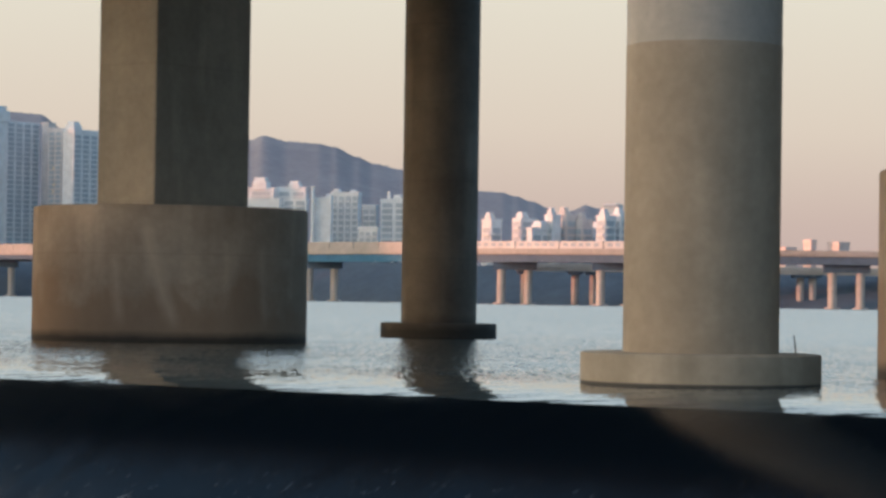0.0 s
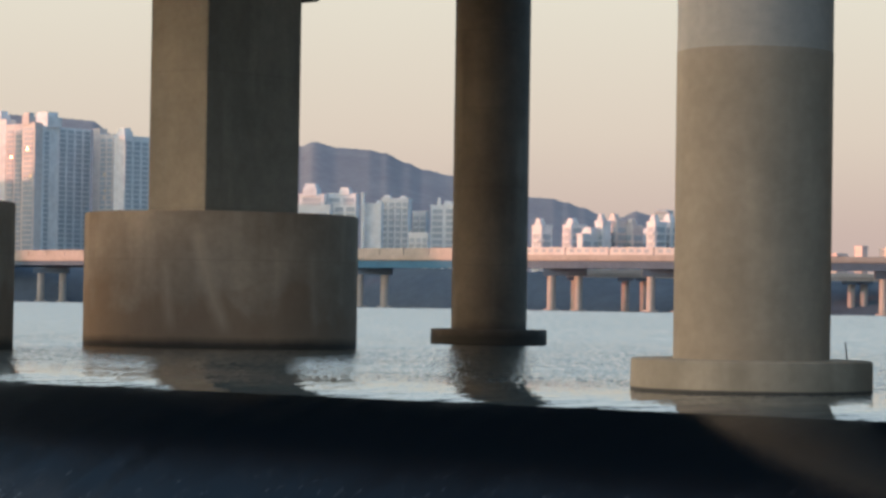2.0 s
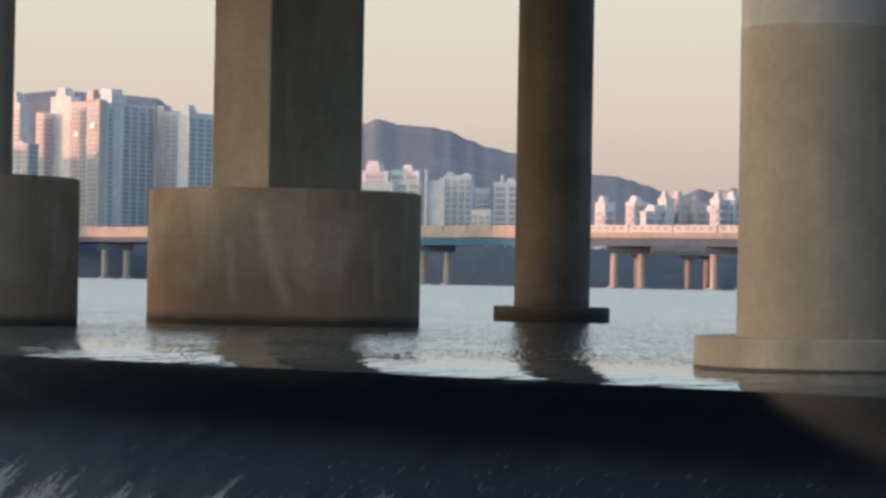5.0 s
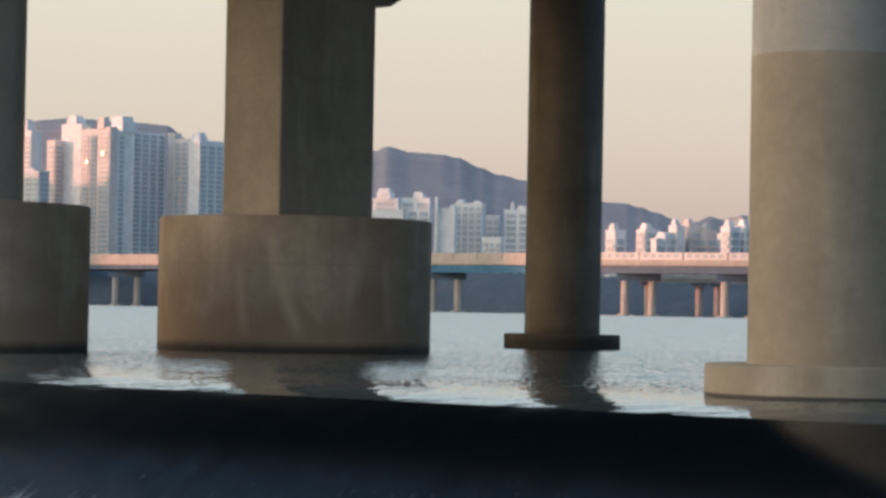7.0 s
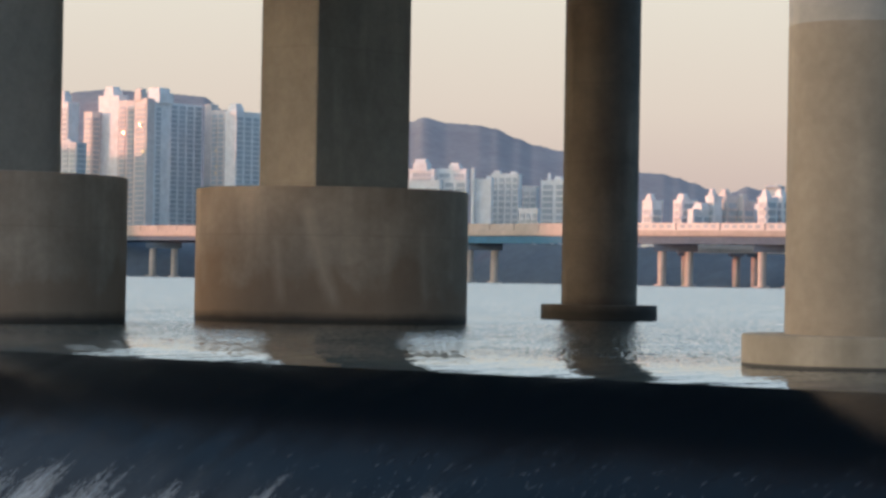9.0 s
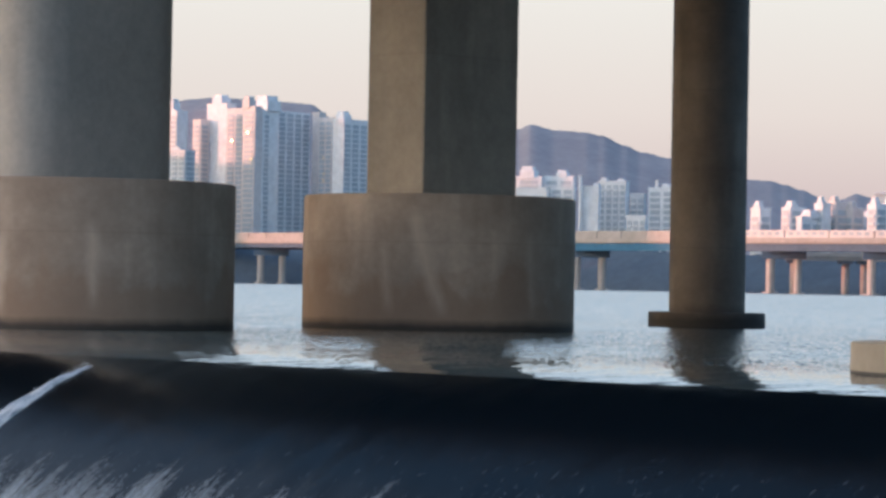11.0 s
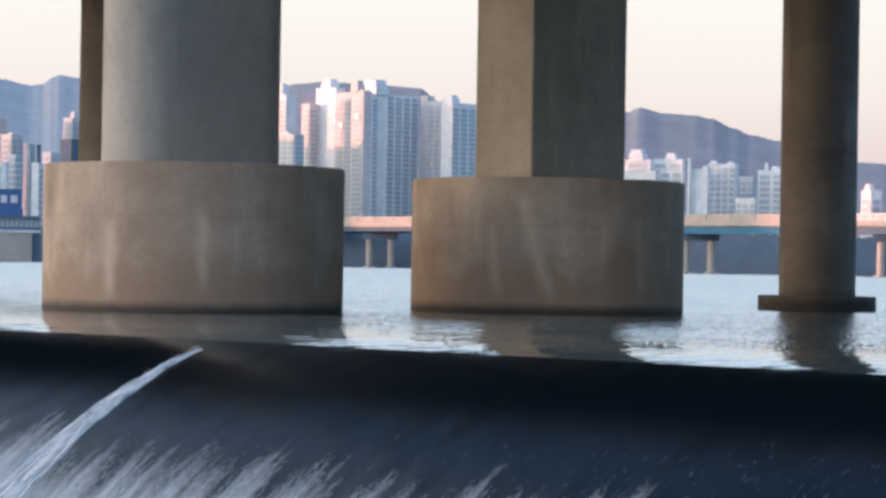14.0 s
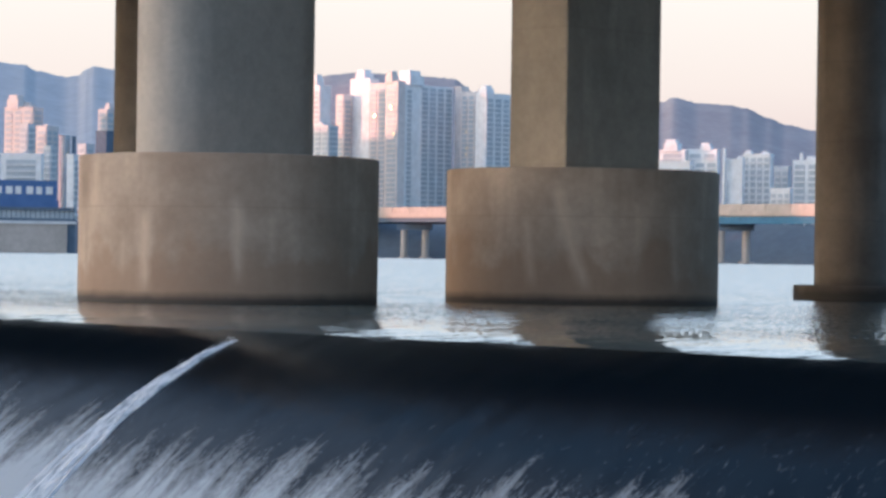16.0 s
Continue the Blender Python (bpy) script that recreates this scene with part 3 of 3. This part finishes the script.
def bank(name, label, material, d, pts, drop, rough, category, seed):
    """A wooded rise whose skyline runs through (bearing, height) pairs, d metres off, falling towards the viewer over drop metres."""
    bm = bmesh.new()
    b0, b1 = pts[0][0], pts[-1][0]
    count = 900
    rows = []
    for i in range(count + 1):
        b = b0 + (b1 - b0) * i / count
        for (pa, ha), (pb, hb) in zip(pts, pts[1:]):
            if pa <= b <= pb:
                s = (b - pa) / (pb - pa)
                s = s * s * (3 - 2 * s)
                h = ha + (hb - ha) * s
                break
        row = []
        for j, f in enumerate([0.0, 0.004, 0.009, 0.014] + [k / 12 for k in range(1, 13)]):
            dd = (d(b) if callable(d) else d) - drop * f
            hh = h * (1 - f) ** 0.8
            hh += rough * h * 0.010 * noise.noise(Vector((b * 1.4, f * 9, seed))) * min(1, 4 * (1 - f))
            if j == 1:  # the crowns of the trees along the top
                hh += rough * (3.5 * noise.noise(Vector((b * 14, 0, seed + 3))) + min(8.0, 0.03 * h) * abs(noise.noise(Vector((b * 34, 0, seed + 8)))))
            x, y = spot(b, dd)
            row.append(bm.verts.new((x, y, hh - 1.5 * f)))
        x, y = spot(b, (d(b) if callable(d) else d) + drop * 0.8)
        row.insert(0, bm.verts.new((x, y, -3)))
        rows.append(row)
    for a, c in zip(rows, rows[1:]):
        for j in range(len(a) - 1):
            bm.faces.new((a[j], a[j + 1], c[j + 1], c[j]))
    return tagged(mesh_object(name, bm, material, True), label, category, kind="structure")


def hz(d, el):
    return 1.55 + d * math.tan(radians(el))


bank("hill_far", "distant wooded mountain ridge tinted blue for haze", HAZED_FARWOODS, 4300, [(b, hz(4300, e)) for b, e in (
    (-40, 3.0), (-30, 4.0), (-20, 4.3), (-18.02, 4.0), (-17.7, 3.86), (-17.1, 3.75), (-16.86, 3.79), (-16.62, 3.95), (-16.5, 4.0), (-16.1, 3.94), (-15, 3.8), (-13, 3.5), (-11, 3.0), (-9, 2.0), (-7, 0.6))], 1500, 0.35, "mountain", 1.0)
bank("hill_mid", "wooded hill behind the apartment towers", HAZED_WOODS, 2300, [(b, hz(2300, e)) for b, e in (
    (-14, 1.0), (-12.5, 3.4), (-11.68, 3.85), (-11.25, 3.93), (-10.75, 3.98), (-9.5, 3.93), (-8.63, 3.88), (-8.13, 3.58), (-7.4, 3.2), (-6.4, 2.9), (-5.5, 2.2), (-5, 1.0))], 600, 0.35, "hill", 2.0)
bank("hill_right", "long wooded hill with bare trees along its top", HAZED_WOODS, 2900, [(b, hz(2900, e)) for b, e in (
    (-9, 0.8), (-7, 2.4), (-5.2, 3.2), (-4.06, 3.4), (-3.75, 3.52), (-3.19, 3.4), (-2.57, 3.37), (-2.19, 3.3), (-1.69, 3.1), (-1.32, 2.95), (-0.69, 2.83), (0.2, 2.6), (1.06, 2.38), (1.5, 2.36), (1.81, 2.28), (2.18, 2.17), (2.56, 2.03), (2.85, 1.85), (3.06, 1.98), (3.36, 2.1), (3.68, 2.03), (4.05, 1.91), (4.8, 1.6), (5.6, 1.35), (7, 1.0), (9, 0.7), (12, 0.6), (20, 0.5))], 700, 0.4, "hill", 3.0)
def bank_way(b):
    return 950 + 215 / (1 + math.exp((b + 4.0) / 3.2))


bank("far_bank", "dark scrub-covered river bank", BANK, bank_way, [(-40, 15), (-17.2, 14), (-12, 15), (-8, 15), (-5, 16), (-2, 15.5), (2, 14), (6, 13), (9, 13), (14, 13), (40, 13)], 30, 0.5, "river bank", 5.0)
bank("low_land", "built-up land behind the bank", BANK, 5000, [(-60, 14), (-20, 14), (0, 14), (20, 14), (60, 14)], 3700, 0.1, "ground", 6.0)


def tower(bearing, d, left, right, top, paint, label, turn=42.0, strips=(2, 2), roofs=(), glints=()):
    """An apartment block: left and right are the widths of the two faces that show, top its height; strips: columns of glazed balconies on each;
    roofs: stair and lift houses as (place from the left face's far end to the right face's far end, width, height)."""
    span = left + right
    left, right = left / math.cos(radians(turn)), right / math.sin(radians(turn))
    x, y = spot(bearing, d)
    t = thing("apartment_tower", (x, y, 0), -turn - bearing, label, "apartment tower", "apartment towers on the far bank")
    # local: the corner that points at the viewer is the origin; left face runs along -x, right face along +y
    part("body", box(bmesh.new(), -left, 0, 0, right, -2, top), paint, t)
    bm = bmesh.new()
    for a in ((-left - 0.15, 0.15, -0.15, 0.2), (-0.2, 0.15, 0.2, right + 0.15), (-left - 0.15, -left + 0.2, 0.2, right + 0.15), (-left + 0.2, -0.2, right - 0.2, right + 0.15)):
        box(bm, *a, top + 0.003, top + 1.1)
    part("parapet", bm, paint, t)
    for place, wide, high in roofs:
        r = wide * span * 0.5
        cx, cy = -left * (1 - place), right * place
        cx, cy = min(-r * 0.6, max(-left + r * 0.6, cx)), max(r * 0.6, min(right - r * 0.6, cy))
        house = part("roof_house", box(bmesh.new(), cx - r * 0.85, cx + r * 0.85, cy - r * 0.85, cy + r * 0.85, top, top + high * 0.68, 0.25), paint, t)
        part("tank_room", box(bmesh.new(), cx - r * 0.7, cx + r * 0.6, cy - r * 0.65, cy + r * 0.65, top + high * 0.68, top + high, 0.25), paint, house)
    for a, z in glints:
        part("sunlit_window", box(bmesh.new(), -left * a - 0.8, -left * a + 0.8, -0.9, -0.8, z, z + 1.8), GLINT, t, "window pane flashing in the sun")
    floors = int((top - 3) / 2.9)
    for face, width, count in ((0, left, strips[0]), (1, right, strips[1])):
        for k in range(count):
            pitch = width / count
            fill = strips[2] if len(strips) > 2 else 0.72
            a, c = pitch * (k + 0.5 - fill / 2), pitch * (k + 0.5 + fill / 2)
            glass, slabs = bmesh.new(), bmesh.new()
            for f in range(floors):
                z = 3 + f * 2.9
                if face == 0:
                    box(glass, -c, -a, -0.12, 0.1, z + 0.85, z + 2.85)
                    box(slabs, -c - 0.1, -a + 0.1, -0.75, 0.1, z, z + 0.8)
                else:
                    box(glass, -0.1, 0.12, a, c, z + 0.85, z + 2.85)
                    box(slabs, -0.1, 0.75, a - 0.1, c + 0.1, z, z + 0.8)
            s = tagged(part("window_strip", glass, GLASS, t), kind="stuff")
            tagged(part("balcony_strip", slabs, SLAB if paint is not PINKISH else PINKISH, s), kind="stuff")
    return t


DEG = 1550.0 * math.pi / 180
for bearing, d, la, ra, el, paint, strips, roofs, glints, label in (
        (-11.54, 1560, 0.30, 0.24, 3.65, WHITE, (2, 0), ((0.4, 0.5, 8),), ((0.5, 84), (0.7, 76)), "tall white apartment tower with sunlit flank"),
        (-11.02, 1600, 0.18, 0.2, 3.46, PINKISH, (1, 1), (), (), "slim beige apartment tower in evening sun"),
        (-10.45, 1595, 0.45, 0.2, 3.83, WHITE, (0, 0), ((0.5, 0.55, 6.5),), (), "tall white gable tower lit by evening sun"),
        (-10.09, 1570, 0.36, 0.2, 3.73, PINKISH, (2, 0), (), ((0.62, 84.5),), "beige apartment tower with glazed balconies half in the sun"),
        (-9.83, 1540, 0.27, 0.16, 3.78, PINKISH, (1, 0), ((0.3, 0.6, 7),), ((0.5, 88), (0.2, 72)), "slim beige tower with a tall roof house"),
        (-9.82, 1575, 0.16, 0.50, 3.73, WHITE, (0, 1, 0.2), ((0.75, 0.8, 9.5),), (), "pale apartment tower with a domed roof house"),
        (-9.32, 1600, 0.16, 0.73, 3.69, WHITE, (0, 4), (), (), "broad shaded apartment tower with balcony strips"),
        (-8.43, 1610, 0.15, 0.16, 3.68, PINKISH, (0, 0), (), (), "narrow beige gable in evening sun"),
        (-8.14, 1585, 0.29, 0.16, 3.56, PINKISH, (2, 0), (), ((0.55, 76), (0.5, 66), (0.55, 62)), "beige apartment tower with flashing windows"),
        (-7.88, 1560, 0.24, 0.54, 3.54, WHITE, (0, 3), ((0.3, 0.38, 6),), (), "white apartment tower with a shaded glazed side"),
        (-11.35, 1525, 0.45, 0.22, 2.78, GREYISH, (3, 1), ((0.5, 0.3, 3),), (), "lower grey block in front of the towers"),
        (-6.2, 1560, 0.4, 0.5, 3.2, WHITE, (1, 2), (), (), "white apartment tower behind the pier")):
    tower(bearing, d, la * DEG, ra * DEG, hz(d, el), paint, label, 45.0, strips, roofs, glints)
for bearing, d, la, ra, el, paint, strips, roofs, label in (
        (-3.50, 1260, 0.57, 0.06, 2.34, WHITE, (1, 0), ((0.45, 0.62, 6),), "white apartment block with a stepped roof"),
        (-2.80, 1260, 0.65, 0.06, 2.36, WHITE, (2, 0), ((0.6, 0.42, 4),), "white apartment block with a stepped roof"),
        (-3.38, 1225, 0.69, 0.06, 2.10, WHITE, (2, 0), (), "lower white apartment block with balconies"),
        (-2.79, 1225, 0.50, 0.06, 2.11, WHITE, (2, 0), (), "lower white apartment block with balconies"),
        (-2.63, 1215, 0.05, 0.03, 2.38, WHITE, (0, 0), (), "slim white stair tower"),
        (-2.24, 1215, 0.36, 0.05, 2.15, WHITE, (0, 0), ((0.8, 0.4, 2.5),), "white apartment block with blank end wall"),
        (-1.64, 1230, 0.60, 0.07, 2.27, WHITE, (4, 0), ((0.2, 0.3, 2.6), (0.75, 0.3, 2.2)), "white apartment block with grey glazed bays"),
        (-1.24, 1245, 0.31, 0.05, 2.0, GREYISH, (2, 0), (), "grey block between white towers"),
        (-1.20, 1205, 0.42, 0.05, 1.52, WHITE, (3, 0), (), "low white block behind the bridge"),
        (-0.55, 1230, 0.60, 0.07, 2.14, WHITE, (2, 0), ((0.28, 0.13, 4.6), (0.6, 0.35, 3)), "white apartment block with a rooftop spike"),
        (4.12, 1230, 0.36, 0.07, 2.08, GREYISH, (1, 0), ((0.5, 0.9, 1.6),), "pale grey block with a flat roof sign"),
        (0.2, 1230, 0.5, 0.07, 2.1, WHITE, (2, 0), (), "white apartment block with balconies")):
    tower(bearing, d, la * 21.5, ra * 21.5, hz(d, el), paint, label, 18.0, strips, roofs)
for bearing, la, ra, el, paint, strips, label in (
        (1.30, 0.18, 0.2, 1.72, WHITE, (1, 1), "small sunlit white apartment block"),
        (1.95, 0.16, 0.3, 1.76, WHITE, (1, 1), "small sunlit white block with a roof house"),
        (2.65, 0.15, 0.15, 1.82, WHITE, (1, 0), "small white block in evening sun"),
        (2.95, 0.2, 0.2, 1.84, PINKISH, (1, 1), "small beige block in evening sun"),
        (3.30, 0.16, 0.2, 1.74, PINKISH, (1, 1), "small beige block in evening sun"),
        (3.80, 0.16, 0.2, 1.80, WHITE, (1, 1), "small white block in evening sun"),
        (4.15, 0.2, 0.2, 1.84, WHITE, (1, 1), "small white block in evening sun"),
        (5.0, 0.3, 0.3, 1.9, WHITE, (1, 1), "small white block in evening sun"),
        (2.2, 0.1, 0.55, 1.52, WHITE, (0, 3), "long low white block with dark window bays"),
        (3.45, 0.1, 0.5, 1.56, WHITE, (0, 3), "long low white block with dark window bays"),
        (7.75, 0.1, 0.2, 1.16, HAZE_PINK, (0, 0), "hazy pink block in the distance"),
        (8.3, 0.14, 0.1, 1.34, HAZE_PINK, (0, 0), "hazy pink block in the distance"),
        (8.9, 0.2, 0.2, 1.3, HAZE_PINK, (0, 0), "hazy pink block in the distance")):
    tower(bearing, 1000 + random.uniform(-15, 15), la * 20.5, ra * 20.5, hz(1000, el), paint, label, 42.0, strips, () if paint is HAZE_PINK else ((0.4, 0.45, 3.6),))
for bearing, d, la, ra, el, paint, strips, roofs, label in (
        (-17.80, 1350, 0.65, 0.24, 3.04, PINKISH, (3, 1), ((0.3, 0.42, 7.5), (0.62, 0.25, 4.0)), "wide pink and white apartment block in evening sun"),
        (-17.50, 1320, 0.23, 0.27, 2.64, PINKISH, (1, 2), ((0.5, 0.35, 2.0),), "beige block with dark window bands"),
        (-17.90, 1295, 0.17, 0.16, 2.68, GREYISH, (1, 1), (), "grey block in front of a lit apartment block"),
        (-17.10, 1330, 0.13, 0.12, 2.45, GREYISH, (0, 0), (), "plain mauve-grey block behind the offices"),
        (-16.90, 1330, 0.05, 0.04, 2.42, STEEL, (0, 0), (), "slim dark chimney behind the offices"),
        (-16.64, 1400, 0.20, 0.20, 2.27, GREYISH, (1, 1), ((0.5, 0.4, 1.5),), "small grey house below the mountain"),
        (-16.20, 1360, 0.20, 0.18, 3.03, PINKISH, (1, 1), ((0.65, 0.45, 4.5),), "sunlit white apartment block"),
        (-16.20, 1300, 0.24, 0.18, 2.56, STEEL, (0, 0), (), "dark slate block below a lit one"),
        (-17.60, 1240, 0.86, 0.06, 2.03, WHITE, (1, 0), ((0.55, 0.12, 2.2),), "white office block with window bands"),
        (-17.40, 1262, 0.16, 0.12, 2.20, GREYISH, (2, 1), (), "grey office block with windows"),
        (-16.90, 1240, 0.15, 0.10, 2.03, WHITE, (0, 1), (), "pale block on the river bank")):
    tower(bearing, d, la * 22, ra * 22, hz(d, el), paint, label, 35.0 if ra > 0.07 else 15.0, strips, roofs)

# riverside hall with a blue sign
hall = thing("riverside_hall", (*spot(-17.7, 1075), 0), 17.7, "grey riverside hall with a blue sign on its roof", "building")
part("base_wall", box(bmesh.new(), -26, 12.8, 0, 20, -2, 11.8), PALE, hall, "grey concrete quay wall")
part("terrace", box(bmesh.new(), -26.5, 16.4, -0.6, 20, 11.8, 13.0), GREYISH, hall)
part("upper_floor", box(bmesh.new(), -26, 15.6, 2, 18, 13.0, 17.4), GLASS, hall, "dark glazed upper floor")
for i in range(22):
    x = -25.5 + i * 1.95
    part("mullion", box(bmesh.new(), x - 0.16, x + 0.16, 1.75, 1.998, 13.0, 17.4), STEEL, hall)
part("railing", box(bmesh.new(), -26.4, 16.3, -0.5, -0.35, 13.0, 14.1), STEEL, hall)
part("eaves", box(bmesh.new(), -26.5, 16.0, 1, 19, 17.4, 18.7), STEEL, hall)
part("end_bay", box(bmesh.new(), 12.8, 16.1, 1, 20, -2, 11.8), STEEL, hall)
part("roof_fascia", box(bmesh.new(), -26, 9.2, 2.6, 3.4, 18.7, 21.7), SIGNBLUE, hall, "dark blue fascia under the sign")
sign = part("sign_board", box(bmesh.new(), -26, 8.4, 3, 3.6, 21.7, 29.6), SIGNBLUE, hall, "blue sign board with unreadable white lettering")
for x in (-24, -12, 0, 6):
    part("sign_post", box(bmesh.new(), x - 0.2, x + 0.2, 3.6, 4.0, 18.7, 28.5), STEEL, hall)
for i in range(8):
    x = -24.2 + i * 3.95 + (0.5 if i > 4 else 0)
    part("bar", box(bmesh.new(), x, x + 2.4 + 0.4 * (i % 2), 2.85, 2.998, 24.0, 27.1), SLAB, sign)

# unseen ridge added to keep the low sun off water and lower walls
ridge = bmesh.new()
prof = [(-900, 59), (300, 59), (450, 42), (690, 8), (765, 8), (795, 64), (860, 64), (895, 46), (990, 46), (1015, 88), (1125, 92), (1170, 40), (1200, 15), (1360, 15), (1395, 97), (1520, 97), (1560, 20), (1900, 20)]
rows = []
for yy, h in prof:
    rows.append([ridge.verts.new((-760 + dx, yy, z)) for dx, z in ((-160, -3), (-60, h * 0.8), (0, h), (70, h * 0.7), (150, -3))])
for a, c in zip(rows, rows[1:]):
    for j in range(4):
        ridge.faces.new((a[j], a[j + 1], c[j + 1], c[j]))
tagged(mesh_object("sun_block_ridge", ridge, HAZED_WOODS), "unseen ridge added to block the low sun", "river bank", kind="structure")

# unseen mountains added farther west, to take the sun from the wooded hills
range_mesh = bmesh.new()
rows = []
for i in range(24):
    yy = 1780 + i * 80
    h = 390 * min(1, i / 3 + 0.1, (23 - i) / 3 + 0.1) * (1 + 0.12 * noise.noise(Vector((i * 0.6, 4.0, 2.0))))
    rows.append([range_mesh.verts.new((-2100 + dx, yy, z)) for dx, z in ((-600, -3), (-240, h * 0.75), (0, h), (260, h * 0.6), (560, -3))])
for a, c in zip(rows, rows[1:]):
    for j in range(4):
        range_mesh.faces.new((a[j], a[j + 1], c[j + 1], c[j]))
tagged(mesh_object("sun_block_range", range_mesh, HAZED_WOODS, True), "unseen range added to keep sun off the hills", "mountain", kind="structure")

# unseen bank added round behind the camera, to shade the piers' right sides
near = bmesh.new()
rows = []
for i in range(41):
    b = 48 + i * 4.2
    h = 40 + 5 * noise.noise(Vector((i * 0.7, 2.0, 5.0)))
    row = []
    for d, k in ((62, -0.45), (70, 0.1), (80, 0.55), (92, 0.85), (105, 1.0), (170, 1.0)):
        x, y = spot(b, d)
        row.append(near.verts.new((x, y, h * k + (0.8 * noise.noise(Vector((x * 0.2, y * 0.2, 1.0))) if k > 0 else 0))))
    rows.append(row)
for a, c in zip(rows, rows[1:]):
    for j in range(5):
        near.faces.new((a[j], a[j + 1], c[j + 1], c[j]))
tagged(mesh_object("shade_bank", near, BANK, True), "unseen scrub bank added to shade the piers", "river bank", kind="structure")
